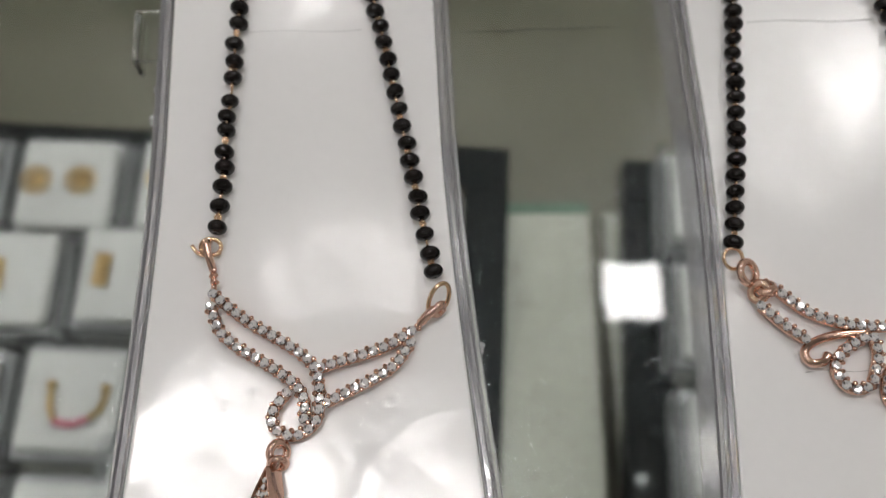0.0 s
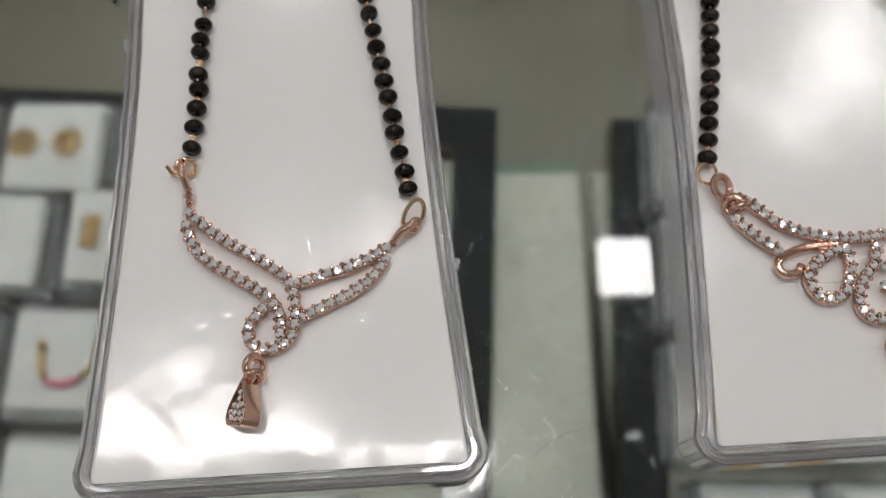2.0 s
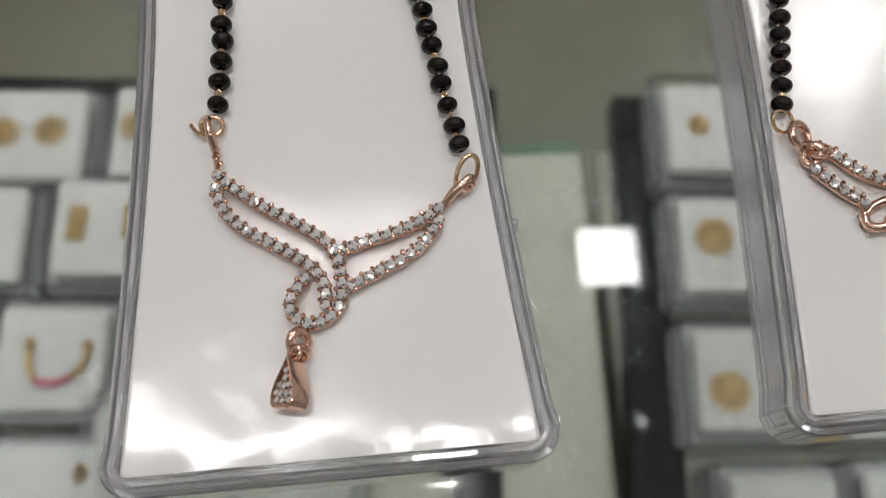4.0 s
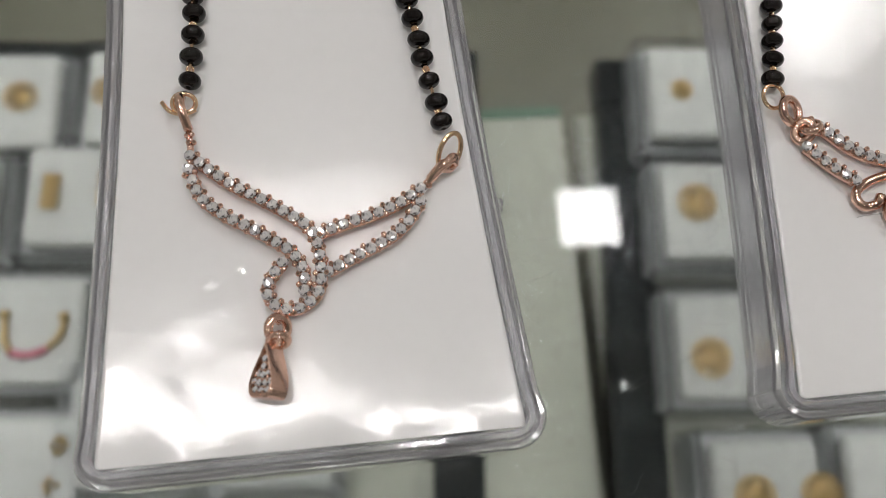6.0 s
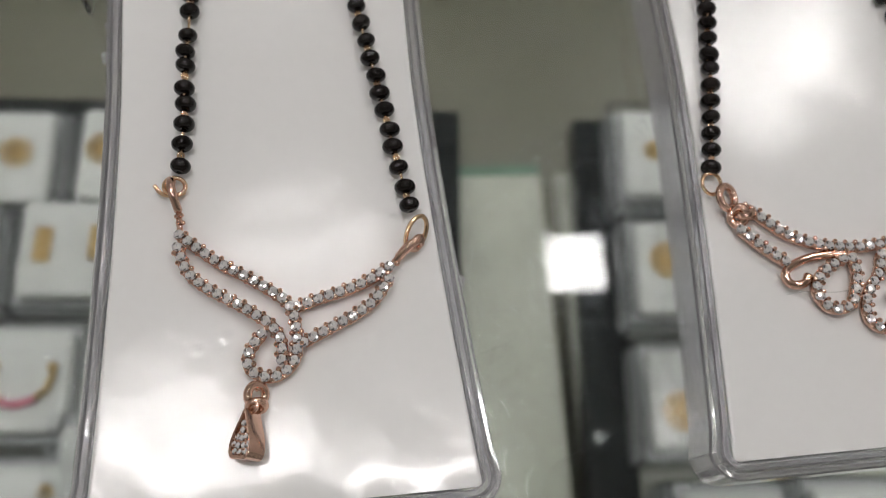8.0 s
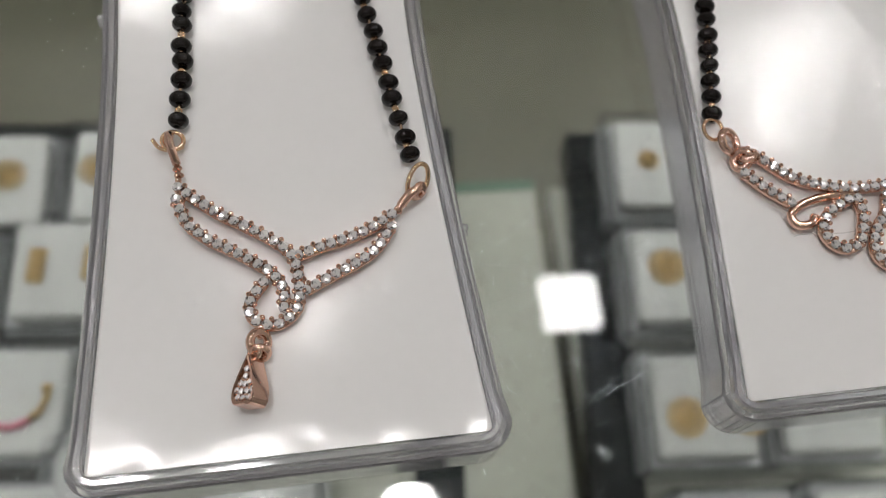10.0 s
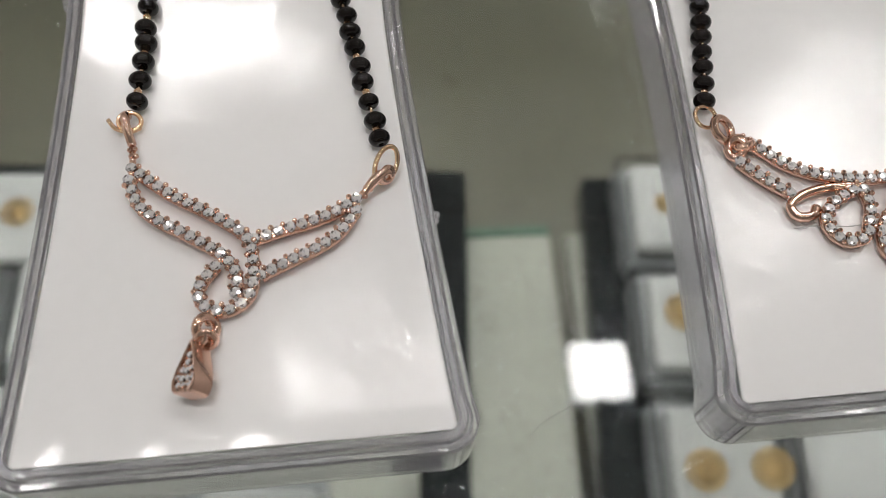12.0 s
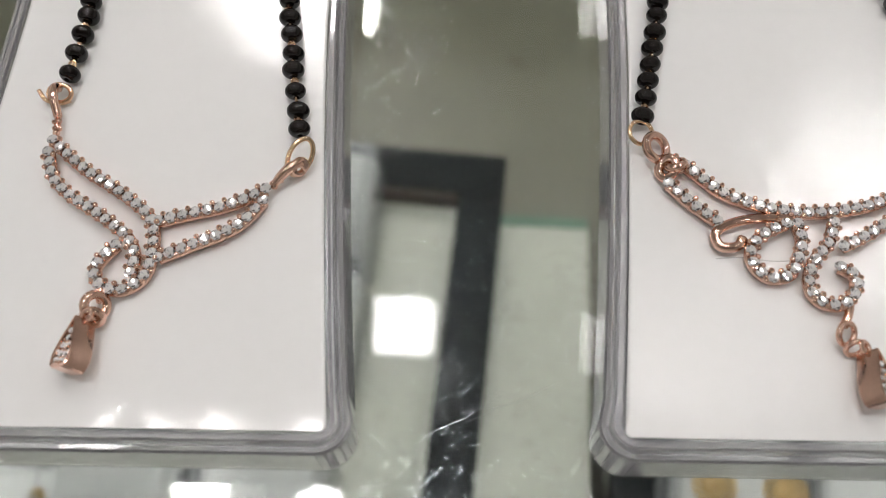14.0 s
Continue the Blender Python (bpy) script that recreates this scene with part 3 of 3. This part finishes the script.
# ---- necklaces ----
def stone_mesh(r, seed):
    """A round brilliant: girdle, uneven crown facets, a star table and a pavilion, each facet apart to take its own
    painted glint tone.
    """
    rnd = random.Random(seed)
    bm = bmesh.new()
    n = 8
    spin = lambda rad, z, off, j: [Vector((rad * r * math.cos(2 * math.pi * (i + off) / n), rad * r * math.sin(2 * math.pi * (i + off) / n), (z + rnd.uniform(-j, j)) * r)) for i in range(n)]
    gird, crown, table = spin(1.0, 0.0, 0.5, 0.0), spin(0.80, 0.24, 0.0, 0.07), spin(0.54, 0.34, 0.5, 0.07)
    mid, tip = Vector((rnd.uniform(-0.2, 0.2) * r, rnd.uniform(-0.2, 0.2) * r, 0.36 * r)), Vector((0, 0, -0.6 * r))
    for i in range(n):
        j = (i + 1) % n
        for tri in ((crown[i], gird[i], crown[j]), (gird[i], gird[j], crown[j]), (crown[i], crown[j], table[i]), (crown[j], table[j], table[i]), (table[i], table[j], mid), (gird[j], gird[i], tip)):
            bm.faces.new([bm.verts.new(v) for v in tri])
    me = bpy.data.meshes.new("stone")
    bm.to_mesh(me)
    bm.free()
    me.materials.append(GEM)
    return me


STONES = [stone_mesh(0.00101, k) for k in range(6)]
SMALL_STONE = stone_mesh(0.00058, 9)


def bead_mesh():
    bm = bmesh.new()
    rows, cols, prof = 9, 16, []
    for i in range(rows + 1):
        a = math.pi * (0.06 + 0.88 * i / rows)
        prof.append((0.00182 * math.sin(a) ** 0.8, -0.00142 * math.cos(a)))
    prof = [(0.0004, -0.0011)] + prof + [(0.0004, 0.0011)]
    loops = [[bm.verts.new((r * math.cos(2 * math.pi * j / cols), z, r * math.sin(2 * math.pi * j / cols))) for j in range(cols)] for r, z in prof]
    for a, b in zip(loops, loops[1:] + loops[:1]):
        for j in range(cols):
            bm.faces.new((a[j], a[(j + 1) % cols], b[(j + 1) % cols], b[j]))
    return finish("bead", bm, ONYX, True)


BEAD = bead_mesh()
PRONG = 0.00047
RAIL = [(-0.00088, 0.0), (0.00088, 0.0), (0.00100, 0.0007), (0.00094, 0.0013), (-0.00094, 0.0013), (-0.00100, 0.0007)]


def mm(pts, z=0.0):
    return [(x / 1000, y / 1000, z) for x, y in pts]


def set_strand(owner, bm, pts, seed, lift=0.0006, pitch=0.00204, width=1.0):
    """A rail along pts with stones set on it; the rail and prongs go into bm, the stones become parts of owner."""
    rnd = random.Random(seed)
    zb = H + lift
    fine = smooth_path(mm(pts, zb), 0.0006)
    sweep(bm, fine, [(u * width, v) for u, v in RAIL])
    spots = smooth_path(mm(pts, zb), pitch)
    n = len(spots)
    for i, p in enumerate(spots):
        t = (spots[min(n - 1, i + 1)] - spots[max(0, i - 1)]).normalized()
        side = Vector((-t.y, t.x, 0))
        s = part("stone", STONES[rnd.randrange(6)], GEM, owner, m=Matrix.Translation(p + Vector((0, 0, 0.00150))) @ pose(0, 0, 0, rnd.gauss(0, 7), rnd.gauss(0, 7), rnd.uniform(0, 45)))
        if i < n - 1:
            q = p.lerp(spots[i + 1], 0.5)
            for k in (-1, 1):
                ball(bm, q + side * k * 0.00088 * width + Vector((0, 0, 0.00164)), PRONG * rnd.uniform(0.9, 1.1), 10, 7)


def pear_drop(owner, m):
    """A pear-shaped drop with a pave face and a plain band round it."""
    bm = bmesh.new()
    n, out = 28, []
    for i in range(n):
        a = 2 * math.pi * i / n
        out.append((0.0037 * math.sin(a) * (0.56 + 0.44 * math.cos(a)), max(-0.0039, -0.0046 * math.cos(a))))
    loops = [[bm.verts.new((x * k, y * k, z)) for x, y in out] for z, k in ((-0.0019, 0.93), (-0.0017, 1.0), (0.0017, 1.0), (0.0019, 0.96), (0.0018, 0.82), (0.0014, 0.80))]
    for a, b in zip(loops, loops[1:]):
        for j in range(n):
            bm.faces.new((a[j], a[(j + 1) % n], b[(j + 1) % n], b[j]))
    bm.faces.new(loops[0])
    bm.faces.new(loops[-1])
    bm.normal_update()
    for e in bm.edges:
        if len(e.link_faces) == 2 and e.calc_face_angle(0) > 0.45:
            e.smooth = False
    ring(bm, (0, 0.0052, 0), 0.0010, 0.00038, n=14)
    for k in range(11):
        ball(bm, (0.0014 * math.cos(k * 2.4), -0.0013 + 0.0019 * math.sin(k * 2.4), 0.0018), 0.00024, 6, 5)
    d = part("drop", bm, ROSE, owner, "pear-shaped rose gold drop", smooth=True, m=m)
    for x, y in ((0, -0.0028), (-0.0012, -0.0026), (0.0012, -0.0026), (-0.0006, -0.0016), (0.0007, -0.0016), (-0.0016, -0.0014), (0.0017, -0.0014), (0, -0.0004), (-0.0010, -0.0002), (0.0010, -0.0002), (0, 0.0009), (0, 0.0021)):
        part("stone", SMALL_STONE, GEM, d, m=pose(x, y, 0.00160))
    return d


def chain(owner, pts, pitch, seed, slides=()):
    """Black beads on a gold wire along pts (mm)."""
    rnd = random.Random(seed)
    zc = H + 0.00190
    line = smooth_path(mm(pts, zc), pitch)
    n = len(line)
    bm = bmesh.new()
    sweep(bm, line, circle(0.00026, 6))
    for i, p in enumerate(line):
        t = (line[min(n - 1, i + 1)] - line[max(0, i - 1)]).normalized()
        slide = rnd.gauss(0, 0.00018) + (slides[i] / 1000 if i < len(slides) else 0)
        a = math.degrees(math.atan2(-t.x, t.y))
        size = rnd.uniform(0.98, 1.10)
        part("bead", BEAD, ONYX, owner, m=Matrix.Translation(p + t * slide + Vector((rnd.gauss(0, 0.00012), 0, 0))) @ pose(0, 0, 0, rnd.gauss(0, 6), 0, a + rnd.gauss(0, 7)) @ Matrix.Diagonal((size * 1.04, size * 0.97, size, 1)))
        if i < n - 1:
            q = p.lerp(line[i + 1], 0.5)
            turn = pose(0, 0, 0, 0, 90 if i % 2 else 20, a)
            ring(bm, q, 0.00055, 0.00020, turn, n=10, stretch=1.5)
    part("wire", bm, PALE_GOLD, owner, "fine pale gold wire links", smooth=True)


# the necklace with the wing-shaped pendant
neck = thing("necklace", BOX_A, "black bead necklace with winged rose gold pendant on a card", "necklace", "necklaces")
chain(neck, [(-16.8, 66.1), (-15.8, 76.0), (-15.6, 86.0), (-14.6, 97.0), (-14.0, 110.0), (-12.5, 124.0), (-9.5, 140.0), (-3.0, 152.0)], 0.0041, 3, (0, 0.3, 0.1, 0.1, -0.5, -0.2, -0.8, -1.9, -0.5, -0.6, -0.4))
chain(neck, [(25.0, 55.3), (23.2, 66.6), (21.5, 78.2), (18.9, 94.1), (17.0, 106.4), (14.3, 121.0), (10.5, 138.0), (3.0, 152.0)], 0.00393, 4)
pend = part("pendant", bmesh.new(), ROSE, neck, "rose gold wing-shaped pendant frame")
bm = bmesh.new()
set_strand(pend, bm, [(-17.1, 52.6), (-13.4, 49.3), (-9.6, 46.3), (-5.7, 43.9), (-1.9, 41.3), (1.6, 38.4), (2.9, 35.0), (3.0, 30.0), (2.0, 27.0), (-1.2, 25.1), (-4.5, 26.0), (-5.7, 28.2), (-5.0, 30.5), (-2.9, 33.0)], 1)
set_strand(pend, bm, [(-17.4, 50.2), (-15.7, 45.4), (-12.2, 42.0), (-8.4, 39.6), (-5.0, 37.3), (-1.4, 34.5), (0.3, 31.4), (0.2, 28.0)], 2)
set_strand(pend, bm, [(3.3, 37.4), (8.3, 38.8), (12.6, 39.9), (16.6, 41.4), (20.4, 43.6)], 3)
set_strand(pend, bm, [(4.2, 30.8), (9.6, 33.3), (13.6, 35.1), (17.2, 37.5), (20.2, 41.4)], 4)
for b, r in (((-17.2, 54.9), 0.0005), ((-16.9, 54.0), 0.00055), ((21.4, 44.6), 0.00055), ((21.9, 44.0), 0.0005), ((22.0, 45.6), 0.00048), ((22.9, 45.2), 0.00045)):
    ball(bm, (b[0] / 1000, b[1] / 1000, H + 0.0018), r, 8, 6)
sweep(bm, [Vector((-0.0170, 0.0528, H + 0.0011)), Vector((-0.0172, 0.0576, H + 0.0015))], circle(0.00058, 8))
for bx, by in ((-17.5, 56.1), (-16.6, 56.3), (-16.9, 57.3), (-16.3, 54.8)):
    ball(bm, (bx / 1000, by / 1000, H + 0.0019), 0.00046, 8, 6)
sweep(bm, smooth_path([(-0.0172, 0.0573, H + 0.0014), (-0.0175, 0.0584, H + 0.0022), (-0.0180, 0.0605, H + 0.0034), (-0.0183, 0.0626, H + 0.0030), (-0.0182, 0.0632, H + 0.0016)], 0.0006), circle(0.00078, 8))
sweep(bm, smooth_path([(0.0212, 0.0440, H + 0.0014), (0.0228, 0.0458, H + 0.0022), (0.0246, 0.0471, H + 0.0032), (0.0262, 0.0477, H + 0.0030), (0.0267, 0.0473, H + 0.0018)], 0.0005), circle(0.00082, 10), taper=lambda u: 0.6 + 0.5 * math.sin(math.pi * min(1, u * 1.1)))
ring(bm, (0.0258, 0.0475, H + 0.0024), 0.00125, 0.00062, pose(0, 0, 0, 70, 0, 48), n=18)
sweep(bm, smooth_path([(-0.0032, 0.0252, H + 0.0010), (-0.0043, 0.0242, H + 0.0012), (-0.0040, 0.0232, H + 0.0016)], 0.0004), circle(0.0006, 8))
old = pend.data
pend.data = finish("pendant", bm, ROSE, True)
bpy.data.meshes.remove(old)
bm = bmesh.new()
ring(bm, (-0.0178, 0.0622, H + 0.0016), 0.0019, 0.00043, pose(0, 0, 0, 18, 8, 0), arc=1.0, stretch=0.85)
sweep(bm, smooth_path([(-0.0160, 0.0612, H + 0.0009), (-0.0180, 0.0606, H + 0.0008), (-0.0202, 0.0610, H + 0.0014), (-0.0214, 0.0625, H + 0.0022)], 0.0005), circle(0.00038, 8))
part("jump_ring", bm, PALE_GOLD, neck, "bent pale gold ring with an open end", smooth=True)
bm = bmesh.new()
ring(bm, (0.0258, 0.0494, H + 0.0026), 0.0019, 0.00044, pose(0, 0, 0, 25, 32, -12), stretch=1.72)
part("jump_ring", bm, PALE_GOLD, neck, "pale gold ring", smooth=True)
bm = bmesh.new()
ring(bm, (-0.0043, 0.0222, H + 0.0022), 0.0018, 0.00078, pose(0, 0, 0, 20, 40, 10))
ring(bm, (-0.0043, 0.0202, H + 0.0024), 0.0014, 0.00070, pose(0, 0, 0, 60, 10, 0))
part("jump_ring", bm, ROSE, neck, "rose gold ring", smooth=True)
pear_drop(neck, pose(-0.0057, 0.0150, H + 0.0034, 0, -38, -10))

# the necklace with the looped pendant
neck2 = thing("necklace", BOX_B, "black bead necklace with looped rose gold pendant on a card", "necklace", "necklaces")
chain(neck2, [(-26.8, 59.1), (-24.9, 69.6), (-22.9, 80.4), (-21.5, 90.7), (-18.8, 111.7), (-15.5, 128.0), (-8.0, 148.0), (-2.0, 154.0)], 0.00356, 5)
chain(neck2, [(26.8, 59.1), (24.0, 72.0), (21.0, 84.0), (17.5, 98.0), (14.2, 111.9), (11.5, 128.0), (7.0, 148.0), (2.0, 154.0)], 0.00366, 6)
pend2 = part("pendant", bmesh.new(), ROSE, neck2, "rose gold looped pendant frame")
bm = bmesh.new()
set_strand(pend2, bm, [(-20.6, 49.4), (-14.8, 44.2), (-8.6, 41.7), (-2.3, 40.7), (1.6, 40.8), (5.5, 41.3), (9.6, 42.3), (15.0, 44.8), (20.6, 49.4)], 6)
set_strand(pend2, bm, [(-23.6, 45.8), (-19.9, 41.9), (-16.2, 38.9)], 7)
set_strand(pend2, bm, [(-5.0, 38.6), (-8.6, 36.9), (-11.0, 34.6), (-11.4, 32.0), (-10.0, 29.6), (-7.9, 28.9), (-5.4, 29.7), (-4.0, 32.4), (-2.9, 35.5), (-3.2, 38.6)], 8)
set_strand(pend2, bm, [(2.8, 38.9), (1.4, 35.2), (-0.8, 32.8), (-2.5, 29.7), (-2.6, 26.6), (-0.7, 24.7), (2.2, 24.7), (4.4, 27.1), (4.6, 29.6), (2.5, 31.0)], 9)
set_strand(pend2, bm, [(3.6, 34.6), (7.0, 36.3), (10.5, 38.4), (15.5, 41.6), (22.5, 45.8)], 10)
sweep(bm, smooth_path(mm([(-3.5, 39.6), (-8.0, 39.7), (-12.0, 39.2), (-15.3, 38.0), (-16.8, 36.3), (-15.9, 34.4), (-13.4, 34.5), (-12.3, 36.0)], H + 0.0014), 0.0005), circle(0.00085, 10, 1.1))
sweep(bm, smooth_path(mm([(3.3, 25.0), (2.6, 22.8), (1.6, 21.0)], H + 0.0014), 0.0005), circle(0.0007, 8))
for k in (-1, 1):
    ring(bm, (k * 0.0236, 0.0486, H + 0.0019), 0.0014, 0.00085, pose(0, 0, 0, 30, k * 20, k * 35), n=18, stretch=1.25)
    ring(bm, (k * 0.0222, 0.0492, H + 0.0021), 0.0013, 0.00075, pose(0, 0, 0, -35, k * 30, k * 20), n=18, stretch=1.3)
    for a, b in ((-0.9, 1.3), (0.1, 2.0), (1.2, 1.2), (0.7, -0.9), (1.7, 0.1)):
        ball(bm, (k * (0.0222 - 0.001 * a), 0.0486 + 0.001 * b, H + 0.0026), 0.0005, 8, 6)
old = pend2.data
pend2.data = finish("pendant", bm, ROSE, True)
bpy.data.meshes.remove(old)
for s in (-1, 1):
    bm = bmesh.new()
    ring(bm, (s * 0.0275, 0.0556, H + 0.0018), 0.0021, 0.00038, pose(0, 0, 0, 12, 14, 0))
    part("jump_ring", bm, PALE_GOLD, neck2, "pale gold ring", smooth=True)
    bm = bmesh.new()
    ring(bm, (s * 0.0252, 0.0524, H + 0.0022), 0.0022, 0.00080, pose(0, 0, 0, 20, -s * 25, -s * 30))
    part("jump_ring", bm, ROSE, neck2, "rose gold ring", smooth=True)
bm = bmesh.new()
ring(bm, (0.0016, 0.0196, H + 0.0020), 0.0017, 0.0005, pose(0, 0, 0, 25, 30, 0))
ring(bm, (0.0024, 0.0172, H + 0.0022), 0.0014, 0.00045, pose(0, 0, 0, 60, 10, 0))
part("jump_ring", bm, ROSE, neck2, "rose gold ring", smooth=True)
pear_drop(neck2, pose(0.0042, 0.0118, H + 0.0034, 0, 36, 8))
